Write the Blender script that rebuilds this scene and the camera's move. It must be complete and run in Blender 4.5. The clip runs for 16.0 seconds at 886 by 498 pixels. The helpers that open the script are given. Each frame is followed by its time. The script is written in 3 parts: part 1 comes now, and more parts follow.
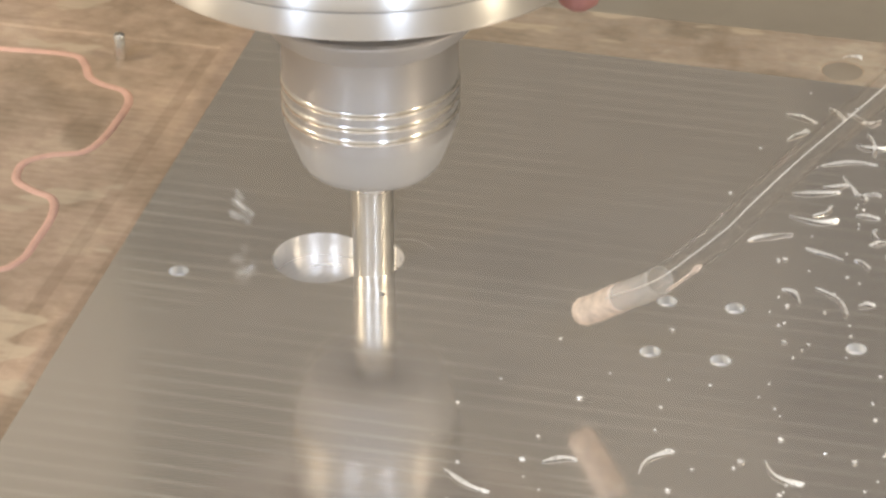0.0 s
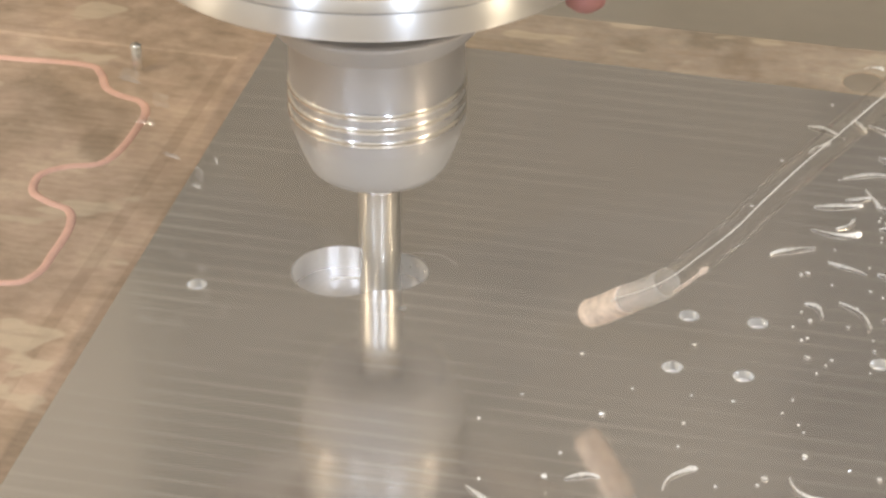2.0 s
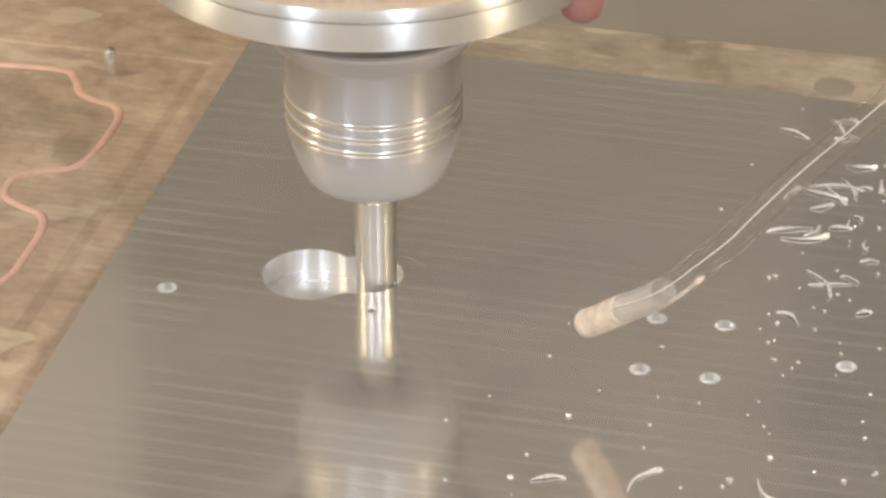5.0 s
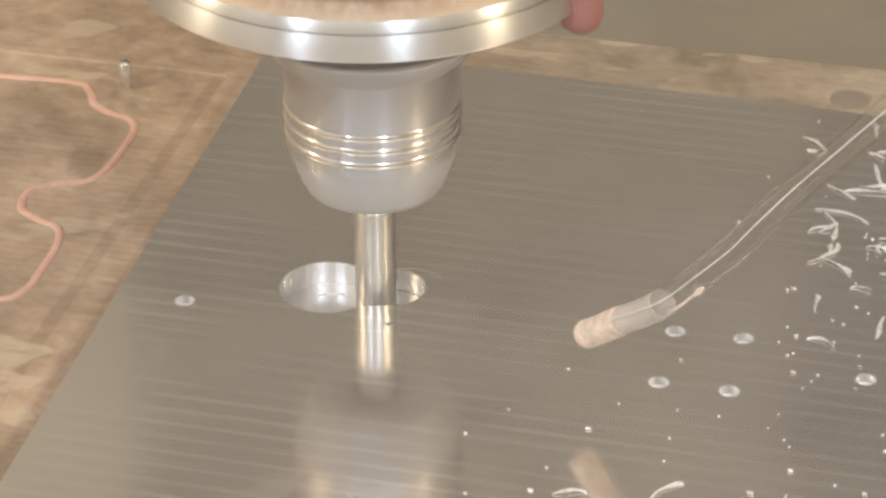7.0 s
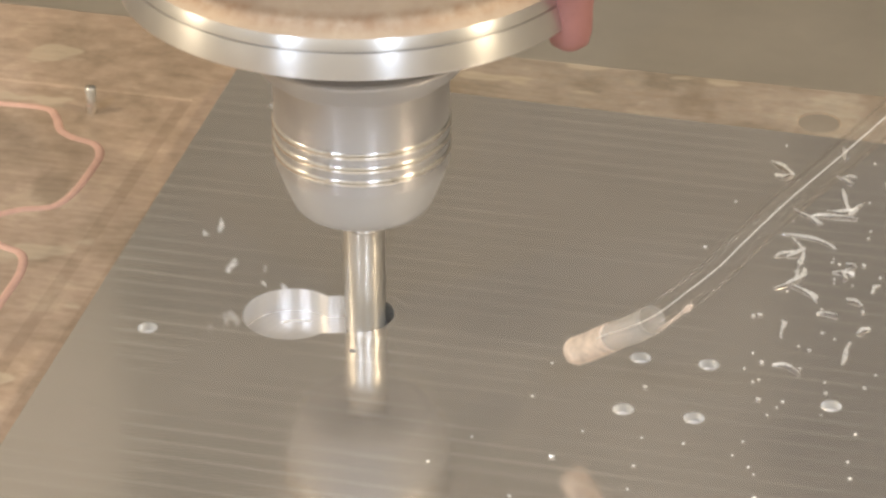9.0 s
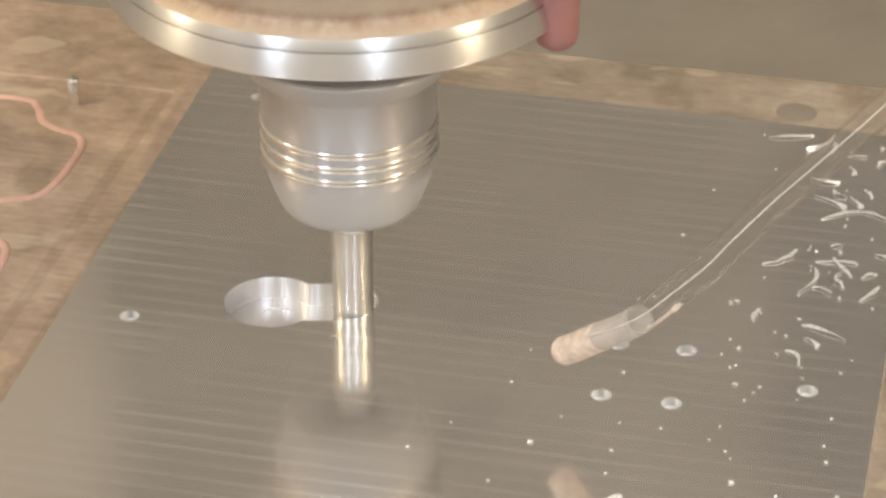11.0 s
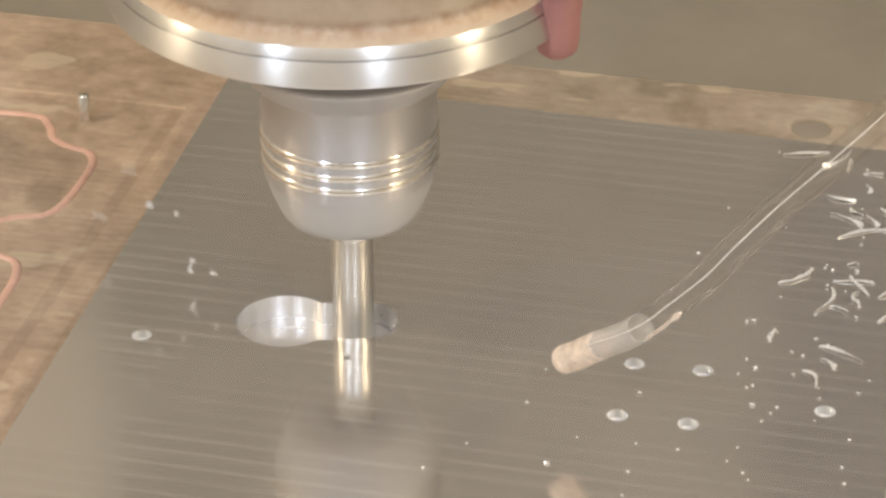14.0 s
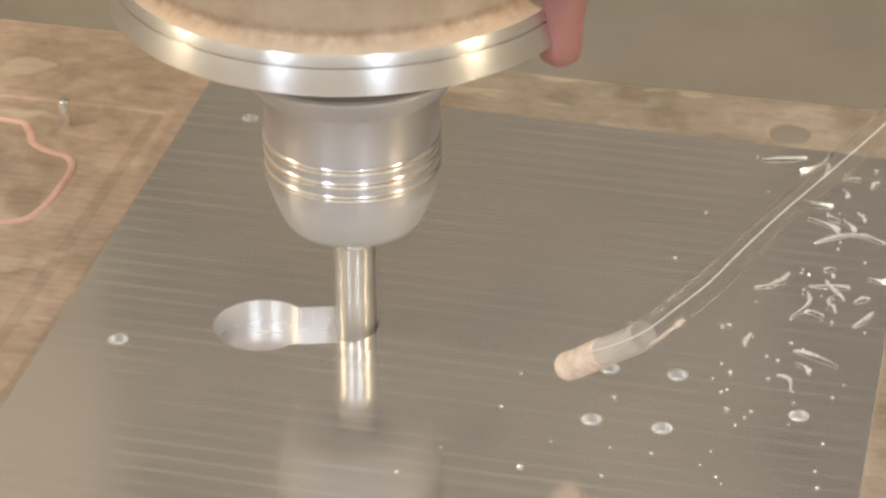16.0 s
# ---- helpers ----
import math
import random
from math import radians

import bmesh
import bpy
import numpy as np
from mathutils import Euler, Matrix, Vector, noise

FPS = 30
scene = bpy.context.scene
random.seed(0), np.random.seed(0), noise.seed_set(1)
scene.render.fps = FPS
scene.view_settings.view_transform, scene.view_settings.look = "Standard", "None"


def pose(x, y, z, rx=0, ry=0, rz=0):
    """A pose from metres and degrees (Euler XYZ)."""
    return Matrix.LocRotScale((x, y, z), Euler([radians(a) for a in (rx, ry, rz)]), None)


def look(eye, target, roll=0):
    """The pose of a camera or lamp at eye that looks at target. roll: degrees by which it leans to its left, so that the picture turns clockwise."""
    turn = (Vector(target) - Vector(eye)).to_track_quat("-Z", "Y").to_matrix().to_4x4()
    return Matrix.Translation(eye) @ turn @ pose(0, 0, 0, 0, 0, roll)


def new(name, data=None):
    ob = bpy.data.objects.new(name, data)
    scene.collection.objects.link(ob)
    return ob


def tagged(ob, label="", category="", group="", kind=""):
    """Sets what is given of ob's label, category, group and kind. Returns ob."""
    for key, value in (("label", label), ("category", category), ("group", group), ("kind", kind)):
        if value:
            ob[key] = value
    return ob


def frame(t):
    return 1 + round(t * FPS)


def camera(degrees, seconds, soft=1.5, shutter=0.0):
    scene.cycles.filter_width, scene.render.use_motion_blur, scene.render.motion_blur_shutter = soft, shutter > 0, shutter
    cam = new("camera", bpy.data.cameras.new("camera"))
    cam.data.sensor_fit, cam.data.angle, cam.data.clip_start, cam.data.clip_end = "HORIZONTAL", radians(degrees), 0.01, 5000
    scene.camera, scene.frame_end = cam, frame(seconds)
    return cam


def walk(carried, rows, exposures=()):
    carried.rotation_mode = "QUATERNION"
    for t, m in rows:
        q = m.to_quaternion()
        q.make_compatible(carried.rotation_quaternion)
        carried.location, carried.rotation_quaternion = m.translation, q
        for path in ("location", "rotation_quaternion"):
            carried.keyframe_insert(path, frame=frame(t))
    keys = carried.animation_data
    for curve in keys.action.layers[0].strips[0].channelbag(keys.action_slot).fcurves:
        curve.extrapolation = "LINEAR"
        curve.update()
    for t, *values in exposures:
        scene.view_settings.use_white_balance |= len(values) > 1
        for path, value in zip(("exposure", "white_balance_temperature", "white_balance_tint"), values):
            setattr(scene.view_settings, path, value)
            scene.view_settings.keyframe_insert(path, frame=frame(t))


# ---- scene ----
MM = 0.001
cam = camera(17.82, 16.0, soft=2.8, shutter=0.15)
# seconds, yaw and pitch in degrees: a long lens that stands in one place and slowly pans
EYE = (90.39, -323.37, 206.46)
PAN = [
    (0, 13.970, -31.252), (0.5, 13.989, -31.252), (1, 14.029, -31.279), (1.5, 14.059, -31.257), (2, 14.124, -31.221),
    (2.5, 14.139, -31.238), (3, 14.078, -31.186), (3.5, 14.058, -31.129), (4, 14.023, -31.090), (4.5, 14.015, -31.054),
    (5, 14.034, -31.021), (5.5, 14.061, -30.984), (6, 14.077, -30.938), (6.5, 14.062, -30.875), (7, 14.016, -30.797),
    (7.5, 14.011, -30.705), (8, 14.000, -30.613), (8.5, 13.940, -30.521), (9, 13.765, -30.447), (9.5, 13.634, -30.410),
    (10, 13.547, -30.409), (10.5, 13.497, -30.427), (11, 13.476, -30.445), (11.5, 13.479, -30.445), (12, 13.504, -30.427),
    (12.5, 13.493, -30.388), (13, 13.488, -30.348), (13.5, 13.478, -30.300), (14, 13.487, -30.274), (14.5, 13.513, -30.247),
    (15, 13.533, -30.265), (15.5, 13.532, -30.186), (16, 13.547, -30.129)]
walk(cam, [(t, pose(EYE[0] * MM, EYE[1] * MM, EYE[2] * MM, 90 + pitch, 0, yaw) @ pose(0, 0, 0, 0, 0, -0.19)) for t, yaw, pitch in PAN],
     [(0.0, 0.23, 6260, 10), (4.0, 0.23, 6320, 10), (7.0, 0.21, 6460, 10), (16.0, 0.21, 6500, 10)])

# ---- light: even ambient, the machine left open on top for it; two warm side lamps and two cool strips over its front ----
world = bpy.data.worlds.new("world")
scene.world = world
world.use_nodes = True
world.node_tree.nodes["Background"].inputs[0].default_value = (1.0, 0.92, 0.81, 1)
world.node_tree.nodes["Background"].inputs[1].default_value = 1.1
WARM, COOL = (1.0, 0.83, 0.58), (0.72, 0.83, 1.0)
LAMPS = [  # azimuth, elevation in degrees, distance in m, width, height, watts, colour
    (-166, 42, 0.42, 0.016, 0.016, 0.45, WARM), (-9, 42, 0.62, 0.026, 0.026, 1.15, WARM),
    (-111, 42, 0.75, 0.02, 0.07, 1.0, COOL), (-60, 42, 0.75, 0.02, 0.07, 1.0, COOL)]


def lamp_place(az, el, d):
    return Vector((d * math.cos(radians(el)) * math.cos(radians(az)), d * math.cos(radians(el)) * math.sin(radians(az)), d * math.sin(radians(el))))


for az, el, d, w, h, watts, colour in LAMPS:
    data = bpy.data.lights.new("work_light", "AREA")
    data.shape, data.size, data.size_y, data.energy, data.color = "RECTANGLE", w, h, watts, colour
    new("work_light", data).matrix_world = look(lamp_place(az, el, d), (0, 0, 0))



# ---- materials ----
def material(name):
    m = bpy.data.materials.new(name)
    m.use_nodes = True
    n, l = m.node_tree.nodes, m.node_tree.links
    return m, n, l, n["Principled BSDF"]


def noise_node(n, l, scale, detail=4.0, vec=None, rough=0.6, stretch=None):
    tex = n.new("ShaderNodeTexNoise")
    tex.inputs["Scale"].default_value, tex.inputs["Detail"].default_value, tex.inputs["Roughness"].default_value = scale, detail, rough
    src = vec
    if src is None:
        src = n.new("ShaderNodeTexCoord").outputs["Object"]
    if stretch:
        mp = n.new("ShaderNodeMapping")
        mp.inputs["Scale"].default_value = stretch
        l.new(src, mp.inputs[0])
        src = mp.outputs[0]
    l.new(src, tex.inputs["Vector"])
    return tex.outputs["Fac"]


def ramp(n, l, fac, stops):
    r = n.new("ShaderNodeValToRGB")
    e = r.color_ramp.elements
    while len(e) < len(stops):
        e.new(0.5)
    for el, (p, c) in zip(e, stops):
        el.position, el.color = p, (*c, 1) if len(c) == 3 else c
    l.new(fac, r.inputs[0])
    return r.outputs[0]


def grey(v):
    return (v, v, v)


def bump(n, l, bsdf, height, strength, distance):
    b = n.new("ShaderNodeBump")
    b.inputs["Strength"].default_value, b.inputs["Distance"].default_value = strength, distance
    l.new(height, b.inputs["Height"])
    l.new(b.outputs[0], bsdf.inputs["Normal"])
    return b


def mixed(n, l, fac, a, b, mode="MIX"):
    m = n.new("ShaderNodeMix")
    m.data_type, m.blend_type = "RGBA", mode
    for sock, v in ((m.inputs[0], fac), (m.inputs[6], a), (m.inputs[7], b)):
        if isinstance(v, (int, float)):
            sock.default_value = v
        elif isinstance(v, tuple):
            sock.default_value = (*v, 1)
        else:
            l.new(v, sock)
    return m.outputs[2]


def metal(name, colour, rough, spread=0.08, scale=400, stretch=None, bumps=0.02, turned_finish=0.0):
    """Bare or ground metal with fine variation of its gloss; a turned finish spreads the gloss along the axis."""
    m, n, l, b = material(name)
    b.inputs["Metallic"].default_value = 1.0
    fine = noise_node(n, l, scale, stretch=stretch)
    wide = noise_node(n, l, scale * 0.08)
    l.new(ramp(n, l, wide, [(0.3, tuple(c * 0.85 for c in colour)), (0.7, colour)]), b.inputs["Base Color"])
    l.new(ramp(n, l, fine, [(0.25, grey(max(0.02, rough - spread))), (0.75, grey(rough + spread))]), b.inputs["Roughness"])
    if bumps:
        bump(n, l, b, fine, bumps, 0.0002)
    if turned_finish:
        tg = n.new("ShaderNodeTangent")
        tg.direction_type, tg.axis = "RADIAL", "Z"
        b.inputs["Anisotropic"].default_value, b.inputs["Anisotropic Rotation"].default_value = turned_finish, 0.25
        l.new(tg.outputs[0], b.inputs["Tangent"])
    return m


POLISHED = metal("polished_steel", (0.80, 0.795, 0.79), 0.33, 0.03, 500, (1, 1, 14), 0, 0.95)
RING = metal("ring_steel", (0.92, 0.91, 0.89), 0.14, 0.03, 500, (1, 1, 14), 0)
STEEL = metal("ground_steel", (0.61, 0.605, 0.61), 0.55, 0.03, 300, (1, 1, 14), 0, 0.4)
CARBIDE = metal("carbide", (0.80, 0.79, 0.77), 0.2, 0.03, 800, (1, 1, 12), 0, 0.9)
FLUTED = metal("ground_flutes", (0.80, 0.79, 0.76), 0.36, 0.03, 800, (1, 1, 12), 0, 0.85)
DULL = metal("dull_steel", (0.54, 0.535, 0.53), 0.45, 0.04, 300, (1, 1, 8), 0)
DULL.node_tree.nodes["Principled BSDF"].inputs["Metallic"].default_value = 0.3
BRIGHT = metal("cut_aluminium", (0.90, 0.89, 0.87), 0.31, 0.05, 300, None, 0)
BRIGHT.node_tree.nodes["Principled BSDF"].inputs["Metallic"].default_value = 0.8
DRILLED = metal("drilled_aluminium", (0.80, 0.79, 0.78), 0.35, 0.05, 300, None, 0)
DRILLED.node_tree.nodes["Principled BSDF"].inputs["Metallic"].default_value = 0.85
CHIP = metal("chip_aluminium", (0.95, 0.94, 0.92), 0.3, 0.1, 1800)
CHIP.node_tree.nodes["Principled BSDF"].inputs["Metallic"].default_value = 0.4


def sheet_aluminium():
    """Milled plate: long faint cutter lines along its x, soft stains."""
    m, n, l, b = material("milled_plate")
    b.inputs["Metallic"].default_value = 0.85
    tc = n.new("ShaderNodeTexCoord")
    tc.object = PLATE_FRAME
    co = tc.outputs["Object"]
    lines = noise_node(n, l, 1.0, 5.0, co, 0.65, (9.0, 420.0, 1.0))
    hair = noise_node(n, l, 1.0, 3.0, co, 0.5, (40.0, 2600.0, 1.0))
    wide = noise_node(n, l, 28.0, 4.0, co)
    base = ramp(n, l, wide, [(0.3, (0.665, 0.63, 0.595)), (0.7, (0.745, 0.705, 0.67))])
    streak = ramp(n, l, lines, [(0.52, grey(0.0)), (0.78, grey(0.3))])
    wave = n.new("ShaderNodeTexWave")
    wave.bands_direction = "Y"
    wave.inputs["Scale"].default_value, wave.inputs["Distortion"].default_value = 0.3142 / 0.0031, 0.5
    wave.inputs["Detail"].default_value, wave.inputs["Detail Scale"].default_value = 2.0, 0.4
    l.new(co, wave.inputs["Vector"])
    pitch = mixed(n, l, 1.0, ramp(n, l, wave.outputs["Fac"], [(0.78, grey(0.0)), (0.97, grey(0.5))]), ramp(n, l, noise_node(n, l, 1.0, 3.0, co, 0.6, (25.0, 90.0, 1.0)), [(0.36, grey(0.05)), (0.64, grey(1.0))]), "MULTIPLY")
    marks = mixed(n, l, 1.0, streak, pitch, "SCREEN")
    l.new(mixed(n, l, marks, base, (0.90, 0.88, 0.84)), b.inputs["Base Color"])
    l.new(mixed(n, l, marks, ramp(n, l, wide, [(0.3, grey(0.09)), (0.7, grey(0.13))]), grey(0.30)), b.inputs["Roughness"])
    bump(n, l, b, hair, 0.04, 0.0001)
    return m


def board_material(name="worn_board", tint=(1.03, 0.98, 0.97)):
    """Worn brown sacrificial board: wiped streaks, pale scuffs, dark stains."""
    m, n, l, b = material(name)
    co = n.new("ShaderNodeTexCoord").outputs["Object"]
    grain = noise_node(n, l, 1.0, 6.0, co, 0.65, (420.0, 620.0, 1.0))
    patch = noise_node(n, l, 55.0, 5.0, co, 0.65)
    stain = noise_node(n, l, 90.0, 3.0, co, 0.5, (1.0, 0.6, 1.0))
    mott = noise_node(n, l, 260.0, 5.0, co, 0.7, (0.7, 1.3, 1.0))
    tones = [(0.36, (0.25, 0.20, 0.145)), (0.46, (0.345, 0.275, 0.205)), (0.55, (0.40, 0.315, 0.24)), (0.64, (0.47, 0.39, 0.295))]
    base = ramp(n, l, patch, [(p, tuple(v * k for v, k in zip(c, tint))) for p, c in tones])
    base = mixed(n, l, 0.6, base, ramp(n, l, mott, [(0.3, (0.35, 0.32, 0.30)), (0.7, (0.66, 0.66, 0.66))]), "OVERLAY")
    base = mixed(n, l, ramp(n, l, grain, [(0.4, grey(0.0)), (0.75, grey(0.35))]), base, (0.46, 0.34, 0.24))
    pale = noise_node(n, l, 75.0, 2.0, co, 0.5, (0.8, 1.5, 1.0))
    base = mixed(n, l, ramp(n, l, pale, [(0.62, grey(0.0)), (0.645, grey(0.55))]), base, (0.52, 0.435, 0.325))
    scuff = noise_node(n, l, 1.0, 5.0, co, 0.7, (60.0, 340.0, 1.0))
    base = mixed(n, l, ramp(n, l, scuff, [(0.54, grey(0.0)), (0.66, grey(0.45))]), base, (0.27, 0.20, 0.14))
    base = mixed(n, l, ramp(n, l, stain, [(0.62, grey(0.0)), (0.74, grey(0.55))]), base, (0.15, 0.11, 0.07))
    ridge = n.new("ShaderNodeTexWave")
    ridge.bands_direction = "Y"
    ridge.inputs["Scale"].default_value, ridge.inputs["Distortion"].default_value = 0.3142 / 0.0017, 5.0
    ridge.inputs["Detail"].default_value, ridge.inputs["Detail Scale"].default_value = 3.0, 0.6
    l.new(co, ridge.inputs["Vector"])
    worn = ramp(n, l, noise_node(n, l, 22.0, 2.0, co), [(0.42, grey(0.0)), (0.58, grey(0.14))])
    base = mixed(n, l, worn, base, mixed(n, l, ridge.outputs["Fac"], (0.24, 0.18, 0.12), (0.45, 0.365, 0.255)))
    l.new(base, b.inputs["Base Color"])
    l.new(ramp(n, l, patch, [(0.3, grey(0.42)), (0.7, grey(0.62))]), b.inputs["Roughness"])
    bump(n, l, b, grain, 0.25, 0.0003)
    return m


def plain(name, colour, rough, spread=0.12, scale=60.0, bumps=0.05, metallic=0.0):
    m, n, l, b = material(name)
    f = noise_node(n, l, scale, 5.0)
    l.new(ramp(n, l, f, [(0.3, tuple(c * (1 - spread) for c in colour)), (0.7, tuple(min(1.0, c * (1 + spread)) for c in colour))]), b.inputs["Base Color"])
    b.inputs["Roughness"].default_value, b.inputs["Metallic"].default_value = rough, metallic
    bump(n, l, b, f, bumps, 0.0005)
    return m


def clear_plastic(name, rough, tint, clear=1.0):
    m, n, l, b = material(name)
    b.inputs["Transmission Weight"].default_value = clear
    b.inputs["IOR"].default_value = 1.3
    b.inputs["Base Color"].default_value = (*tint, 1)
    f = noise_node(n, l, 300.0)
    l.new(ramp(n, l, f, [(0.3, grey(rough * 0.6)), (0.7, grey(rough * 1.5))]), b.inputs["Roughness"])
    return m


def stained_steel(low):
    """Spindle nose above its rim: steel under a tan film of dried coolant with a crusty ring."""
    m, n, l, b = material("stained_steel")
    co = n.new("ShaderNodeTexCoord").outputs["Object"]
    f = noise_node(n, l, 130.0, 6.0, co, 0.65)
    crust = noise_node(n, l, 420.0, 4.0, co, 0.6)
    sep = n.new("ShaderNodeSeparateXYZ")
    l.new(co, sep.inputs[0])
    ring = n.new("ShaderNodeMapRange")
    ring.inputs["From Min"].default_value, ring.inputs["From Max"].default_value = (low + 0.2) * MM, (low + 3.0) * MM
    l.new(sep.outputs["Z"], ring.inputs["Value"])
    band = ramp(n, l, ring.outputs[0], [(0.0, grey(0.15)), (0.35, grey(0.9)), (0.65, grey(0.9)), (1.0, grey(0.1))])
    cover = mixed(n, l, 1.0, band, ramp(n, l, crust, [(0.35, grey(0.2)), (0.65, grey(1.0))]), "MULTIPLY")
    base = ramp(n, l, f, [(0.3, (0.42, 0.33, 0.25)), (0.7, (0.56, 0.47, 0.37))])
    l.new(mixed(n, l, cover, base, (0.33, 0.22, 0.145)), b.inputs["Base Color"])
    b.inputs["Metallic"].default_value = 0.55
    l.new(ramp(n, l, f, [(0.3, grey(0.5)), (0.7, grey(0.66))]), b.inputs["Roughness"])
    bump(n, l, b, crust, 0.15, 0.0003)
    return m


# ---- building helpers ----
def part(name, bm, mat_, parent=None, label="", smooth=False):
    me = bpy.data.meshes.new(name)
    bm.normal_update()
    bm.to_mesh(me)
    bm.free()
    me.materials.append(mat_)
    if smooth:
        for p in me.polygons:
            p.use_smooth = True
    ob = new(name, me)
    if parent is not None:
        ob.parent = parent
    if label:
        ob["label"] = label
    return ob


def sharp(ob, degrees=35):
    me = ob.data
    bm = bmesh.new()
    bm.from_mesh(me)
    for e in bm.edges:
        e.smooth = not (len(e.link_faces) == 2 and e.calc_face_angle() > radians(degrees))
    bm.to_mesh(me)
    bm.free()
    return ob


def turned(profile, n=96, close=False):
    """A lathe body from (radius, height) in millimetres."""
    bm = bmesh.new()
    rings = []
    for r, z in profile:
        rings.append([bm.verts.new((r * MM * math.cos(2 * math.pi * i / n), r * MM * math.sin(2 * math.pi * i / n), z * MM)) for i in range(n)])
    for a, b in zip(rings, rings[1:]):
        for i in range(n):
            bm.faces.new((a[i], a[(i + 1) % n], b[(i + 1) % n], b[i]))
    if close:
        bm.faces.new(list(reversed(rings[0])))
        bm.faces.new(rings[-1])
    bmesh.ops.recalc_face_normals(bm, faces=bm.faces)
    return bm


def block(x0, x1, y0, y1, z0, z1, bevel=0.0):
    bm = bmesh.new()
    bmesh.ops.create_cube(bm, size=1.0, matrix=Matrix.Translation(((x0 + x1) / 2 * MM, (y0 + y1) / 2 * MM, (z0 + z1) / 2 * MM)) @ Matrix.Diagonal(((x1 - x0) * MM, (y1 - y0) * MM, (z1 - z0) * MM, 1)))
    if bevel:
        bmesh.ops.bevel(bm, geom=bm.edges, offset=bevel * MM, segments=2, affect="EDGES")
    return bm


def pierced(outer, holes, z0, z1, chamfer=0.0):
    """A slab with the given outline and openings (lists of x, y in millimetres) that go right through it."""
    bm = bmesh.new()
    edges = []
    loops = []
    for loop in (outer, *holes):
        vs = [bm.verts.new((x * MM, y * MM, z1 * MM)) for x, y in loop]
        loops.append(vs)
        edges += [bm.edges.new((vs[i], vs[(i + 1) % len(vs)])) for i in range(len(vs))]
    bmesh.ops.triangle_fill(bm, use_beauty=True, use_dissolve=False, edges=edges)
    for vs in loops:
        low = [bm.verts.new((v.co.x, v.co.y, z0 * MM)) for v in vs]
        for i in range(len(vs)):
            j = (i + 1) % len(vs)
            bm.faces.new((vs[i], vs[j], low[j], low[i]))
    bmesh.ops.recalc_face_normals(bm, faces=bm.faces)
    top = [f for f in bm.faces if abs(f.normal.z) > 0.9]
    if top and top[0].normal.z < 0:
        bmesh.ops.reverse_faces(bm, faces=bm.faces)
    return bm


def tube(points, radii, n=16, caps=True):
    """A round tube along points (millimetres), with a radius for each."""
    bm = bmesh.new()
    rings = []
    pts = [Vector(p) * MM for p in points]
    a = Vector((0.31, 0.87, 0.12))
    for k, p in enumerate(pts):
        d = (pts[min(k + 1, len(pts) - 1)] - pts[max(k - 1, 0)]).normalized()
        a = (a - d * a.dot(d)).normalized()
        b = a.cross(d)
        r = radii[k] * MM
        rings.append([bm.verts.new(p + a * r * math.cos(2 * math.pi * i / n) + b * r * math.sin(2 * math.pi * i / n)) for i in range(n)])
    for u, v in zip(rings, rings[1:]):
        for i in range(n):
            bm.faces.new((u[i], u[(i + 1) % n], v[(i + 1) % n], v[i]))
    if caps:
        bm.faces.new(list(reversed(rings[0])))
        bm.faces.new(rings[-1])
    bmesh.ops.recalc_face_normals(bm, faces=bm.faces)
    return bm


def spline(points, steps=6):
    """A smooth line through the points (Catmull-Rom)."""
    out = []
    p = [Vector(q) for q in points]
    for i in range(len(p) - 1):
        a, b, c, d = p[max(i - 1, 0)], p[i], p[i + 1], p[min(i + 2, len(p) - 1)]
        for s in range(steps):
            t = s / steps
            out.append(0.5 * (2 * b + (c - a) * t + (2 * a - 5 * b + 4 * c - d) * t * t + (3 * b - a - 3 * c + d) * t ** 3))
    out.append(p[-1])
    return out


# ---- the path of the table: small steady loops of the cut, with a slow feed along the slot ----
FEED, LOOP, PERIOD, PHASE = (-0.27469, -0.08195), (1.8337, 2.1547), 0.54678, (1.9631, 1.8935)
TOOL_R = 2.9
LOBE_R = TOOL_R + (LOOP[0] + LOOP[1]) / 2
TOP, BED = 0.0, -4.0


# small slow wander of the feed: seconds, x, y in millimetres
WANDER = [(0, -0.48, -0.03), (0.5, -0.32, 0.21), (1, -0.06, 0.25), (1.5, 0.07, 0.12), (2, 0.18, 0.04), (2.5, 0.06, -0.02), (3, -0.06, 0.05),
          (3.5, 0.22, 0.03), (4, 0.32, -0.03), (6.5, 0.74, -0.20), (7, 0.53, -0.39), (7.5, 0.24, -0.38), (8, -0.11, -0.27), (8.5, -0.45, -0.09),
          (9, -0.62, 0.07), (11.5, 0.09, 0.06), (12, -0.26, 0.01), (12.5, -0.28, 0.09), (13, -0.21, 0.13), (13.5, -0.14, 0.17), (14, 0.06, 0.20),
          (14.5, 0.17, 0.11), (15, 0.12, 0.03), (15.5, 0.08, -0.04), (16, 0.07, -0.12)]


def table_shift(t):
    wx, wy = [float(np.interp(t, [w[0] for w in WANDER], [w[k] for w in WANDER])) for k in (1, 2)]
    a = 2 * math.pi * t / PERIOD
    return Vector((wx + FEED[0] * t + LOOP[0] * math.cos(a + PHASE[0]), wy + FEED[1] * t + LOOP[1] * math.sin(a + PHASE[1]), 0)) * MM


ON_TABLE = []  # things carried by the table: (thing, its place at rest)


def on_table(ob, m=None):
    ob.matrix_world = m or Matrix.Identity(4)
    ON_TABLE.append((ob, (m or Matrix.Identity(4)).copy()))
    return ob


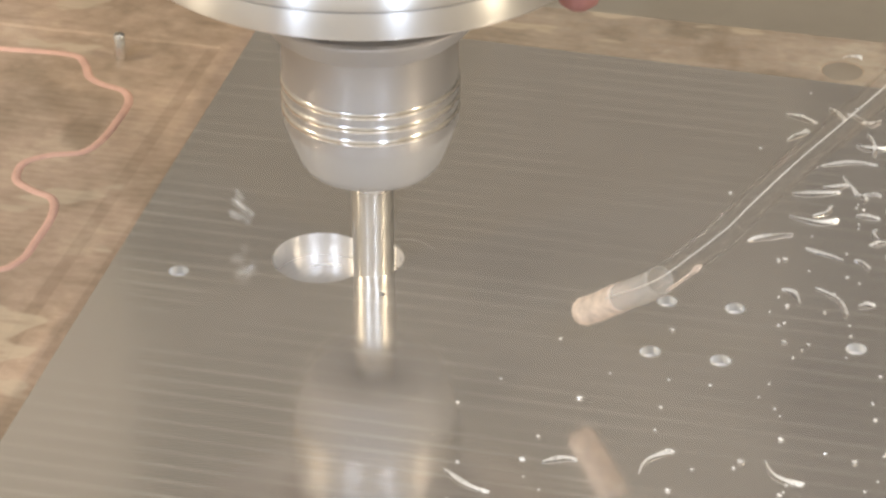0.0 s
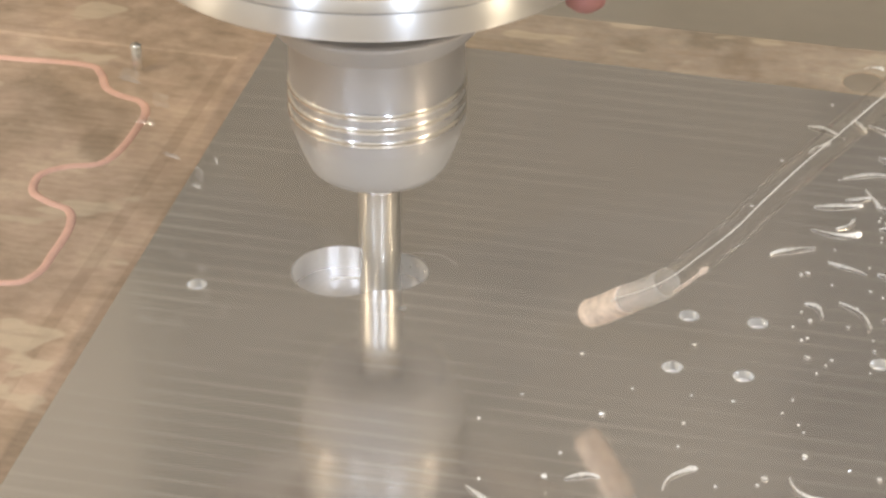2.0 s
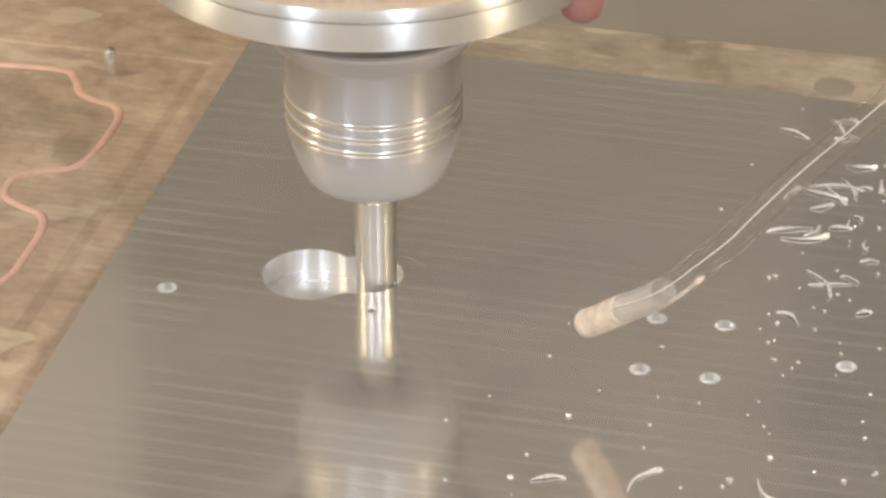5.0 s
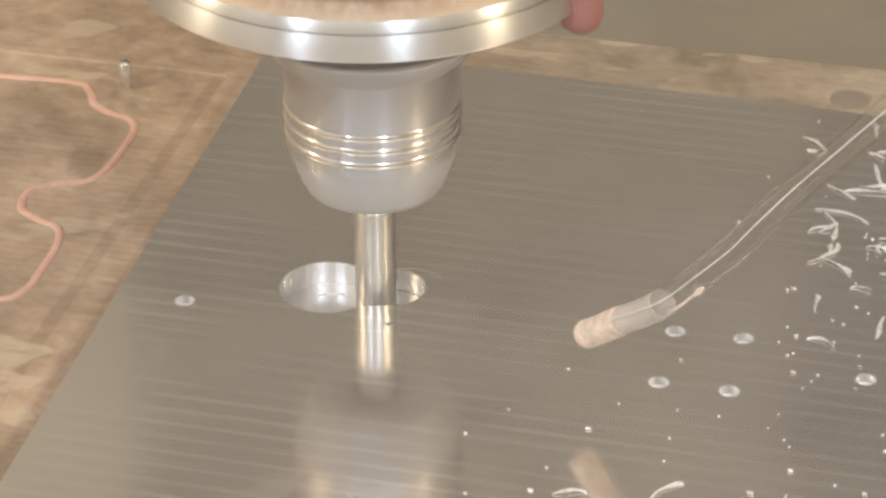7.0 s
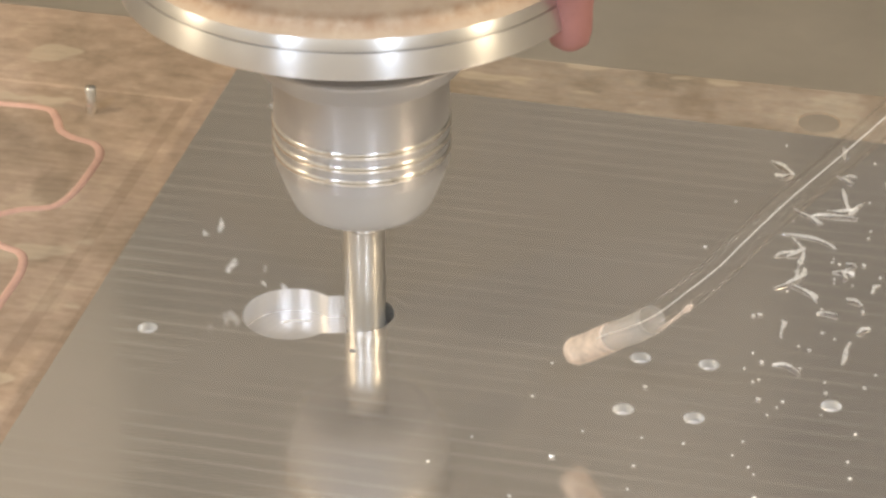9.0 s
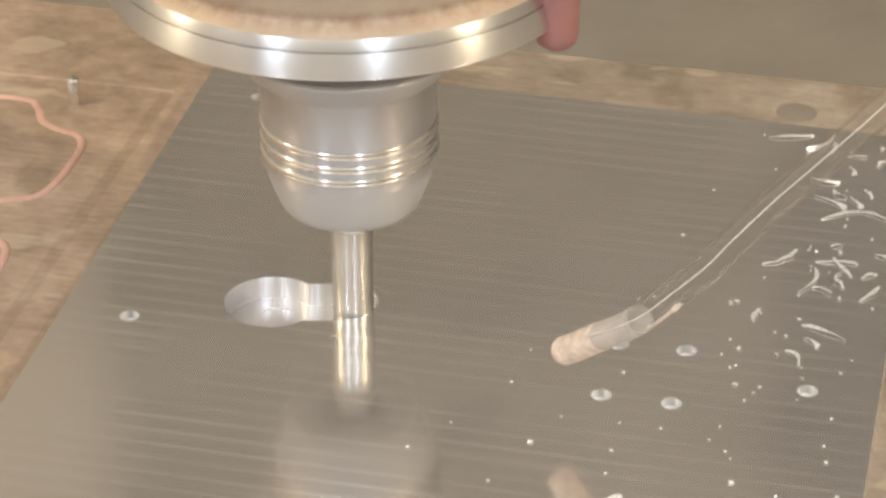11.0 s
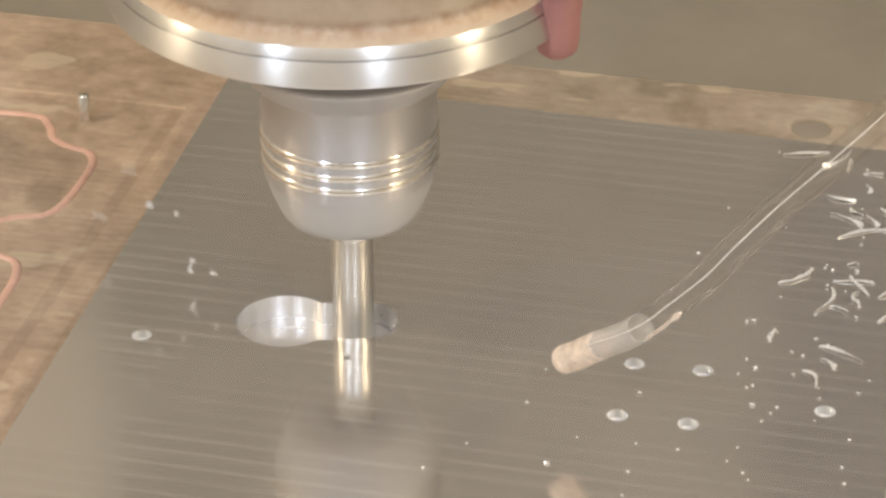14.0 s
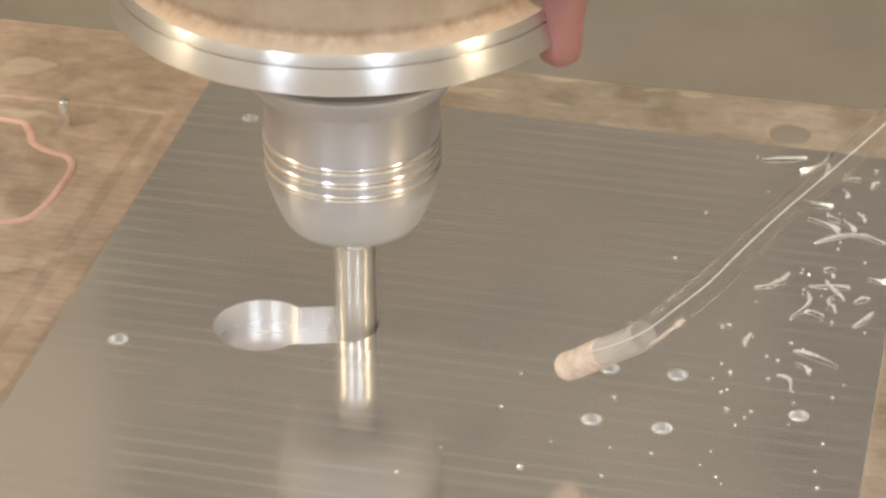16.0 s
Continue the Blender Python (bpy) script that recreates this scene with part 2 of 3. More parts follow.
PLATE_FRAME = tagged(new("work_plate"), "grey milled aluminium plate with a slot being cut", "workpiece")
MILLED, BOARD, BOARD_BROWN = sheet_aluminium(), board_material(), board_material("brown_board", (0.86, 0.81, 0.79))

# ---- enclosure, unseen: wall tones and heights set what the metal mirrors ----
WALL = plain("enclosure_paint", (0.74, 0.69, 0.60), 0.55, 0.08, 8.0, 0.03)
# pale low front wall added to brighten what holder and cutter reflect
WALL_FRONT = plain("front_wall_pale", (0.80, 0.76, 0.70), 0.5, 0.1, 8.0, 0.02)
# dim back walls darken the plate's reflection, more towards its right
WALL_DARK = plain("back_wall_dimmed", (0.30, 0.28, 0.245), 0.6, 0.08, 8.0, 0.03)
WALL_BACK = plain("back_wall_dimmer", (0.20, 0.188, 0.168), 0.6, 0.08, 8.0, 0.03)
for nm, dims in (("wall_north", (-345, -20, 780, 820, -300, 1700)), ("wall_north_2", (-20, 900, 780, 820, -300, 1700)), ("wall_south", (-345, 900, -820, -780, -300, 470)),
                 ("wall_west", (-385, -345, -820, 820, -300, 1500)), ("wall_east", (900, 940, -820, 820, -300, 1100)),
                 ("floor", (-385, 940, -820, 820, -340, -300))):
    tagged(part(nm, block(*dims), WALL_DARK if nm == "wall_north" else WALL_BACK if nm == "wall_north_2" else WALL_FRONT if nm == "wall_south" else WALL), "plain unseen enclosure panel, toned for the metal's reflections", "panel", kind="structure")

# ---- table, board, cord ----
TABLE_MAT = plain("table_iron", (0.47, 0.425, 0.355), 0.38, 0.12, 30.0, 0.03, 0.6)
table = tagged(part("machine_table", block(-330, 420, -200, 330, -60, -22, 1.0), TABLE_MAT), "dark grey cast iron machine table", "machine table", kind="structure")
on_table(table)

board = tagged(new("fixture_board"), "brown worn fixture board with milled channels and stains", "board")
on_table(board)
part("base_slab", block(-170, 170, -190, 90.9, -22, BED - 0.14), BOARD, board)
part("board_panel", block(-170, -44.5, -190, 91.0, BED - 0.45, BED), BOARD, board)
# flat strips in darker brown take the place of grooves along the plate
part("groove_strip", block(-44.5, -42.4, -190, 91.0, BED - 0.45, BED + 0.02), BOARD_BROWN, board, "darker brown strip where a groove runs")
part("board_panel", block(-42.4, -38.2, -190, 91.0, BED - 0.45, BED + 0.04), BOARD, board)
part("groove_strip", block(-38.2, -34.7, -190, 91.0, BED - 0.45, BED + 0.02), BOARD_BROWN, board, "darker brown strip where a groove runs")
part("board_panel", pierced([(-34.6, -190), (170, -190), (170, 91.0), (-34.6, 91.0)], [[(56.8 + 3.5 * math.cos(i * math.pi / 20), 79.6 + 3.5 * math.sin(i * math.pi / 20)) for i in range(40)]], BED - 0.45, BED), board_material("dusty_board", (0.84, 0.90, 0.98)), board, "dusty greyer board behind the plate")
part("rear_strip", block(-169, -38.5, 64.2, 90.8, BED, BED + 0.05), BOARD, board)
part("seam", block(-169, -42.5, 63.3, 64.2, BED, BED + 0.06), board_material("pale_seam", (1.25, 1.2, 1.2)), board, "pale scraped seam")
# dark disc stands in for the shade inside the bolt hole
part("hole_fill", turned([(0.02, -0.06), (3.2, -0.08), (3.39, -0.2)], 32), plain("hole_dark", (0.27, 0.235, 0.195), 0.5), board, "dark disc for the shaded inside of a bolt hole").location = (56.8 * MM, 79.6 * MM, BED * MM)
pin = tagged(part("dowel_pin", turned([(0.02, 4.6), (0.75, 4.6), (0.95, 4.4), (0.95, 0.0)], 24), metal("pin_steel", (0.90, 0.89, 0.87), 0.22, 0.03), smooth=True), "small polished steel dowel pin standing on the board", "dowel pin")
on_table(pin, pose(-56.9 * MM, 56.2 * MM, BED * MM))

CORD = plain("seal_cord", (0.60, 0.375, 0.295), 0.65, 0.14, 250.0, 0.1)
CORD_PATH = [(-120.2, 52.8), (-95.6, 54.0), (-77.8, 55.1), (-65.5, 55.8), (-62.1, 53.5), (-59.8, 49.4), (-56.8, 47.3), (-52.8, 46.0), (-50.8, 42.6), (-50.5, 36.7), (-50.8, 30.0), (-52.4, 25.7),
             (-56.8, 23.7), (-59.8, 20.4), (-59.0, 15.5), (-55.5, 13.0), (-51.8, 11.4), (-50.1, 6.9), (-49.8, -0.4), (-50.2, -6.6), (-54.5, -9.9), (-74.2, -11.1)]
cord = tagged(part("sealing_cord", tube([(p.x, p.y, BED - 0.45) for p in spline([(x, y, 0) for x, y in CORD_PATH])], [0.85] * (len(CORD_PATH) * 6 - 5), 12), CORD, smooth=True),
              "salmon pink rubber sealing cord winding over the board", "cord")
on_table(cord)

# ---- work plate ----
def round_hole(cx, cy, r, n=28):
    return [(cx + r * math.cos(2 * math.pi * i / n), cy + r * math.sin(2 * math.pi * i / n)) for i in range(n)]


def slot_outline(end, n=120):
    """Outline of the cut: a round opening with a straight slot that leads out of it."""
    cx, cy = -3.0, -0.8
    out = []
    ax, ay = -5.0, -1.49
    bx, by = end
    for i in range(n):
        a = 2 * math.pi * i / n
        dx, dy = math.cos(a), math.sin(a)
        s, best = 0.0, 0.0
        while s < 16:
            x, y = cx + dx * s, cy + dy * s
            inside = math.hypot(x + 6.68, y + 1.51) < 6.75
            u = max(0.0, min(1.0, ((x - ax) * (bx - ax) + (y - ay) * (by - ay)) / ((bx - ax) ** 2 + (by - ay) ** 2)))
            inside |= math.hypot(x - ax - u * (bx - ax), y - ay - u * (by - ay)) < LOBE_R
            if inside:
                best = s
            s += 0.02
        out.append((cx + dx * best, cy + dy * best))
    return out


END = (-FEED[0] * 16, -FEED[1] * 16)
HOLES = [(-24.9, -9.6, 1.40), (42.5, -1.4, 1.40), (51.8, -1.0, 1.40), (42.5, -14.3, 1.40), (51.9, -14.2, 1.40), (69.0, -7.2, 1.40), (-26.3, 58.0, 1.35), (4.2, -8.8, 0.50)]
outline = [(-31.5, -168.4), (80.8, -172.4), (77.4, 67.2), (-36.4, 69.4)]
on_table(PLATE_FRAME)
def swirled():
    """Freshly milled bottom with the arcs that the cutter leaves."""
    m, n, l, b = material("swirled_aluminium")
    b.inputs["Metallic"].default_value = 0.65
    w = n.new("ShaderNodeTexWave")
    w.wave_type, w.rings_direction = "RINGS", "Z"
    w.inputs["Scale"].default_value, w.inputs["Distortion"].default_value = 0.3142 / 0.0011, 1.0
    mp = n.new("ShaderNodeMapping")
    mp.inputs["Location"].default_value = (-0.004, 0.006, 0)
    l.new(n.new("ShaderNodeTexCoord").outputs["Object"], mp.inputs[0])
    l.new(mp.outputs[0], w.inputs["Vector"])
    l.new(ramp(n, l, w.outputs["Fac"], [(0.2, (0.72, 0.695, 0.69)), (0.9, (0.74, 0.715, 0.71))]), b.inputs["Base Color"])
    l.new(ramp(n, l, w.outputs["Fac"], [(0.1, grey(0.25)), (0.9, grey(0.265))]), b.inputs["Roughness"])
    return m


def bright_walls(ob):
    """Freshly cut side walls are brighter than the milled face."""
    ob.data.materials.append(BRIGHT)
    for p in ob.data.polygons:
        p.material_index = 1 if abs(p.normal.z) < 0.5 else 0
    return ob


sheet = part("sheet", pierced(outline, [slot_outline(END)] + [round_hole(*h) for h in HOLES], BED, TOP), MILLED, PLATE_FRAME)
bright_walls(sheet)
part("slot_floor", block(-15, 11, -10, 8, BED - 0.0, BED + 0.5), swirled(), PLATE_FRAME, "bright freshly cut slot bottom")
# curved ridges that the cutter left on the bottom
for ridge in (((-8.5, 11.0), (-6.5, 9.9), (-4.3, 8.8)), ((-9.6, 8.7), (-6.9, 6.4), (-3.5, 6.1)), ((-9.0, 1.2), (-7.5, 2.2), (-4.9, 2.6))):
    line = spline([(x, y, BED + 0.52) for x, y in ridge], 6)
    part("cutter_mark", tube(line, [0.03] + [0.16] * (len(line) - 2) + [0.03], 8), CHIP, PLATE_FRAME, "bright curved cutter mark", True)
for x, y, r in HOLES:
    part("drilled_hole", turned([(0.02, -1.75), (r * 0.5, -1.6), (r + 0.02, -1.3)], 28), DRILLED, PLATE_FRAME, "bright bottom of a drilled hole").location = (x * MM, y * MM, 0)


def uncut_stock():
    """What is still to be cut away in front of the tool: flush with the plate, hollowed by the tool, it gives way as the slot grows."""
    pts = [(LOBE_R * math.cos(radians(a)), LOBE_R * math.sin(radians(a))) for a in np.linspace(90, -90, 40)]
    pts += [(0.0, -LOBE_R - 0.6), (10.5, -LOBE_R - 0.6), (10.5, LOBE_R + 0.6), (0.0, LOBE_R + 0.6)]
    a = math.atan2(FEED[1], FEED[0]) + math.pi
    pts = [(x * math.cos(a) - y * math.sin(a), x * math.sin(a) + y * math.cos(a)) for x, y in pts]
    return pierced(pts, [], BED + 0.6, TOP - 0.02)


stock = bright_walls(part("uncut_stock", uncut_stock(), MILLED, PLATE_FRAME))

# ---- spindle, holder, cutter ----
nose = tagged(new("spindle_nose"), "steel spindle nose with polished rim and tan coolant stains", "spindle")


def crowned(r, z, length, low, high, steps=6):
    """A slightly rounded chamfer that starts at (r, z): its face tilts from low to high degrees."""
    out = [(r, z)]
    for k in range(steps):
        a = radians(low + (high - low) * (k + 0.5) / steps)
        r, z = r - math.sin(a) * length / steps, z + math.cos(a) * length / steps
        out.append((r, z))
    return out


def bead(r, z, h, bulge, steps=12):
    """A round bead on a cylinder of radius r, centred at height z."""
    return [(r + bulge * math.cos(a), z + h / 2 * math.sin(a)) for a in np.linspace(-math.pi / 2, math.pi / 2, steps)]


band = crowned(31.35, 51.4, 3.1, 7, 19)
r1, z1 = band[-1]
upper = crowned(r1 - 0.05, z1 + 0.3, 1.5, 12, 30, 5)
rim = sharp(part("rim", turned([(17.5, 53.5), (27.0, 52.2), (30.2, 51.0), (31.0, 51.0), (31.3, 51.2)] + band + [(r1 - 0.35, z1 + 0.08), (r1 - 0.35, z1 + 0.24)] + upper, 160), POLISHED, nose, "polished steel rim with a fine groove", True), 20)
r2, z2 = upper[-1]
sharp(part("nose_body", turned([(r2, z2), (r2 - 0.5, z2 + 0.5), (r2 - 1.4, z2 + 1.3), (r2 - 1.7, z2 + 2.2), (r2 - 1.8, z2 + 5.0), (26.5, 120.0), (40.0, 130.0), (60.0, 190.0), (60.0, 500.0)], 128), stained_steel(z2), nose, "tan stained steel with a crusty ring of dried coolant", True))

holder = tagged(new("tool_holder"), "slim bright steel tool holder with three grooves and end mill", "tool holder")
sharp(part("collar", turned([(11.8, 37.4), (12.4, 37.6), (13.6, 38.6), (15.7, 41.3), (16.1, 41.8), (16.15, 42.1), (15.9, 42.4), (14.4, 42.6), (14.4, 54.0)], 128), STEEL, holder, "flared steel collar", True), 30)
sharp(part("body", turned([(11.8, 38.0), (11.8, 24.0), (11.65, 23.75)], 128), STEEL, holder, smooth=True), 50)
for z in (30.0, 28.0, 26.0):
    part("groove_ring", turned(bead(11.72, z, 1.15, 0.36), 128), RING, holder, "polished ring", True)
cone = [(11.65, 23.78), (11.2, 22.2), (10.6, 20.4), (9.9, 18.6), (9.45, 17.7), (9.1, 17.25), (8.6, 17.05), (3.3, 17.0), (3.1, 17.6)]
part("nose_cone", turned(cone, 128), DULL, holder, "dull grey cone", True)
shank = sharp(part("shank", turned([(2.9, 18.0), (2.9, 13.4), (2.82, 13.2)], 64), CARBIDE, holder, "polished carbide shank", True))


def fluted(r, depth, z0, z1, lead, flutes=4, n=64, rows=40):
    """The cutting part of an end mill: shallow helical flutes with a narrow land between them."""
    bm = bmesh.new()
    rings = []
    for k in range(rows + 1):
        u = k / rows
        z = z0 + (z1 - z0) * u
        fade = min(1.0, (1 - u) * 4)
        ring = []
        for i in range(n):
            a = 2 * math.pi * i / n
            w = ((a * flutes / (2 * math.pi) - (z - z0) / lead * flutes) % 1.0)
            cut = 0.0 if w < 0.3 else math.sin((w - 0.3) / 0.7 * math.pi) ** 0.8
            q = r - depth * cut * fade
            ring.append(bm.verts.new((q * MM * math.cos(a), q * MM * math.sin(a), z * MM)))
        rings.append(ring)
    for p, q in zip(rings, rings[1:]):
        for i in range(n):
            bm.faces.new((p[i], p[(i + 1) % n], q[(i + 1) % n], q[i]))
    bm.faces.new(list(reversed(rings[0])))
    bmesh.ops.recalc_face_normals(bm, faces=bm.faces)
    return bm


part("fluted_end", fluted(2.88, 0.045, -3.3, 13.25, 19.0), FLUTED, holder, "bright carbide cutter with helical flutes", True)

# ---- coolant tube ----
TUBE_CLEAR = clear_plastic("clear_tube", 0.02, (0.97, 0.96, 0.94))
TUBE_CLEAR.node_tree.nodes["Principled BSDF"].inputs["Alpha"].default_value = 0.12
SLEEVE = clear_plastic("milky_liner", 0.4, (0.86, 0.83, 0.79), 0.0)
SLEEVE.node_tree.nodes["Principled BSDF"].inputs["Alpha"].default_value = 0.3
FROST = plain("frosted_tip", (0.74, 0.62, 0.52), 0.5, 0.2, 700.0, 0.5)
nozzle = tagged(new("coolant_tube"), "clear bent plastic coolant tube with a frosted tan tip", "coolant tube")
axis = spline([(33.2, -19.6, 9.5), (35.5, -21.2, 11.6), (38.7, -23.7, 15.0), (42.8, -27.6, 19.5), (46.0, -30.4, 23.5), (49.1, -31.0, 27.0), (53.0, -30.4, 31.0), (56.0, -29.1, 34.5), (60.2, -27.1, 39.0), (65.2, -26.2, 44.5), (71.0, -23.0, 50.0), (78.6, -17.2, 57.0), (94.0, -4.9, 70.0), (128.0, 25.1, 97.0)], 6)


def hose_wall(pts, outer, inner, n=24):
    """A hollow tube: outside, bore and both ends."""
    bm = tube(pts, [outer] * len(pts), n, False)
    bore = tube(pts, [inner] * len(pts), n, False)
    me = bpy.data.meshes.new("bore")
    bore.to_mesh(me)
    bore.free()
    bm.from_mesh(me)
    bpy.data.meshes.remove(me)
    bm.verts.ensure_lookup_table()
    half = len(bm.verts) // 2
    for base in (0, half - n):
        for i in range(n):
            j = (i + 1) % n
            bm.faces.new((bm.verts[base + i], bm.verts[base + j], bm.verts[half + base + j], bm.verts[half + base + i]))
    bmesh.ops.recalc_face_normals(bm, faces=bm.faces)
    return bm


part("tube_wall", hose_wall(axis[12:], 1.95, 1.86), TUBE_CLEAR, nozzle, smooth=True)
part("liner", hose_wall(axis[12:23], 1.84, 1.77), SLEEVE, nozzle, "milky clear liner", smooth=True)
# streak stands in for the bright lower wall edge; its thick end is a mark
low = [p + Vector((0.3, -0.25, -0.9)).normalized() * 1.6 for p in axis[23:32]]
part("stain", tube(low, [0.1] + [0.2] * (len(low) - 3) + [0.42, 0.15], 10), FROST, nozzle, "tan mark in the tube, with its bright lower wall edge as a streak", smooth=True)
# the tube's highlight is modelled: a thin white line on its near side
line = []
for p, q in zip(axis[12:], axis[13:]):
    d = (q - p).normalized()
    up = Vector((0.10, -0.80, 0.66))
    line.append(p + (up - d * up.dot(d)).normalized() * 1.98)
part("highlight_line", tube(line, [0.065] * len(line), 8), plain("highlight_white", (0.85, 0.83, 0.78), 0.4), nozzle, "highlight along the tube, modelled as a thin white line", smooth=True)
part("tip", tube(axis[:14], [1.45, 1.75] + [1.92] * 11 + [1.9], 24), FROST, nozzle, "frosted tan tip", smooth=True)

# ---- red pipe end beside the spindle ----
RED = plain("red_rubber", (0.36, 0.165, 0.15), 0.6, 0.1, 200.0, 0.05)
def red_pipe(x, y, z, lean):
    ob = tagged(part("red_hose_end", tube([(x, y, z), (x, y, z + 0.8), (x, y, z + 2.4), (x, y, z + 6), (x + lean * 2, y - 1, z + 14), (x + lean * 22, y - 4, z + 50)], [1.5, 2.5, 2.85, 2.9, 2.9, 2.9], 24), RED, smooth=True), "dull red rubber hose end beside the spindle", "hose")
    return ob
red_pipe(29.7, -8.3, 47.7, 0.6)


# ---- chips ----
def chip_mesh(length, kind, seed):
    """A curled sliver of aluminium: a thin ribbon with thickness, bowed and twisted, one end broader."""
    rnd = random.Random(seed)
    n = 14
    bm = bmesh.new()
    rows = []
    bow, twist, lift = rnd.uniform(-0.22, 0.22), rnd.uniform(-1.6, 1.6), rnd.uniform(0.1, 0.5)
    for i in range(n):
        u = i / (n - 1)
        x = (u - 0.5) * length
        y = bow * length * (4 * (u - 0.5) ** 2 - 0.5) + 0.10 * math.sin(u * 7 + seed)
        w = (0.14 + 0.42 * u ** 3 if kind else 0.20 + 0.18 * math.sin(u * math.pi * 1.3) ** 2) * (0.5 if i in (0, n - 1) else 1)
        a = twist * (u - 0.4)
        z = 0.36 + lift * math.sin(u * math.pi) * 0.6 + abs(w * math.sin(a)) * 0.4
        c, s = math.cos(a) * w, math.sin(a) * w
        rows.append([bm.verts.new(Vector(q) * MM) for q in ((x, y - c, z - s), (x, y + c, z + s), (x, y + c * 0.9, z + s + 0.09), (x, y - c * 0.9, z - s + 0.09))])
    for p, q in zip(rows, rows[1:]):
        for i in range(4):
            bm.faces.new((p[i], p[(i + 1) % 4], q[(i + 1) % 4], q[i]))
    bm.faces.new(rows[0])
    bm.faces.new(list(reversed(rows[-1])))
    bmesh.ops.recalc_face_normals(bm, faces=bm.faces)
    low = min(v.co.z for v in bm.verts)
    for v in bm.verts:
        v.co.z -= low
    return bm


# length, then x, y, turn on the plate at the start, in the middle and at the end: the air blast shifts them
CHIPS = [
    (8.6, (62.0, 42.3, 15), (60.8, 35.4, -17), (69.0, 41.1, 27)), (7.6, (64.7, 4.0, -49), (59.7, 31.6, -75), (63.0, 62.7, -118)),
    (7.1, (58.5, 32.6, 15), (64.5, 48.2, -74), (57.8, 63.5, 17)), (7.1, (59.1, 24.8, -1), (59.8, 23.5, 58), (66.0, 20.7, 76)),
    (6.8, (53.7, 18.7, 29), (63.4, 42.8, 6), (69.5, 7.4, -23)), (6.2, (64.7, 49.2, -75), (61.7, 20.6, -39), (66.3, 44.2, -34)),
    (6.0, (61.8, 15.9, -20), (69.4, 6.1, 86), (69.9, 25.9, 123)), (5.8, (63.1, 35.8, -61), (59.6, 42.1, -38), (69.0, 26.9, 10)),
    (5.3, (53.5, 54.8, -21), (54.1, 56.1, -42), (74.8, 18.9, -117)), (4.6, (53.5, 49.3, 53), (60.2, 10.1, 92), (73.6, 41.8, 153)),
    (3.4, (66.6, 27.5, -5), (57.8, 30.5, 36), (59.7, 10.0, 83)), (3.1, (58.5, 76.5, 10), (66.6, 27.0, -2), (68.1, 4.5, -46)),
    (2.9, (64.0, 55.7, 23), (54.6, 53.6, 18), (67.1, 46.8, -39)), (2.6, (66.5, 34.1, 5), (63.9, 55.3, 27), (68.3, 54.7, -70)),
    (2.3, (69.1, 3.8, 15), (71.0, 12.2, 43), (72.2, 58.1, 63)), (6.6, (47.3, -38.7, 59), (47.4, -38.9, 59), (47.3, -39.2, 63)),
    (7.5, (25.4, -48.7, -29), (28.6, -59.1, -22), (28.2, -59.1, -22)), (6.8, (63.2, -38.1, -38), (63.4, -39.0, -63), (65.1, -43.1, -77)),
    (4.4, (35.9, -41.4, 18), (36.1, -41.6, 18), (35.7, -41.7, 18))]
for i in range(14):
    r = random.Random(300 + i)
    a = (r.uniform(58, 75), r.uniform(4, 59), r.uniform(-80, 80))
    b = (a[0] + r.uniform(-4, 4), a[1] + r.uniform(-6, 6), a[2] + r.uniform(-60, 60))
    c = (min(76.0, b[0] + r.uniform(-2, 6)), b[1] + r.uniform(-6, 6), b[2] + r.uniform(-60, 60))
    CHIPS.append((r.uniform(1.6, 4.8), a, b, c))
MOVED = []
for i, (length, a, b, c) in enumerate(CHIPS):
    ob = tagged(part("metal_chip", chip_mesh(length, i % 2, i + 3), CHIP), "curled bright aluminium chip lying on the plate", "metal chip", "chips on the plate")
    MOVED.append((ob, a, b, c))


def crumbs():
    rnd = random.Random(5)
    bm = bmesh.new()
    for i in range(95):
        if i < 70:
            x, y = 76.5 - abs(rnd.gauss(0, 16)), rnd.uniform(-52, 64)
        else:
            x, y = rnd.uniform(20, 76), rnd.uniform(-57, 0)
        r = rnd.choice((0.13, 0.17, 0.21, 0.30))
        g = bmesh.ops.create_icosphere(bm, subdivisions=1, radius=r * MM)
        for v in g["verts"]:
            v.co = Vector((v.co.x * rnd.uniform(0.5, 1.9), v.co.y * rnd.uniform(0.5, 1.7), v.co.z * rnd.uniform(0.3, 0.9))) + Vector((x, y, r * 0.6)) * MM
    return bm


on_table(tagged(part("metal_crumbs", crumbs(), CHIP), "tiny bright aluminium crumbs scattered over the plate", "metal crumbs", kind="stuff"))


FLYING = []
for k in range(-1, 29):
    for q in range(7):
        r = random.Random(100 + 11 * k + q)
        size = r.uniform(1.4, 2.6) if q < 3 else r.uniform(0.7, 1.4)
        ob = tagged(part("flying_chip", chip_mesh(size, q % 2, 40 + q + 5 * k), CHIP), "fresh curled aluminium chip thrown from the cut", "metal chip", "chips thrown from the slot")
        FLYING.append((ob, 0.12 + PERIOD * k + r.uniform(-0.06, 0.07), r.uniform(-5, 9), r.uniform(4, 22), r.uniform(0.8, 1.5), r.uniform(0, 360)))


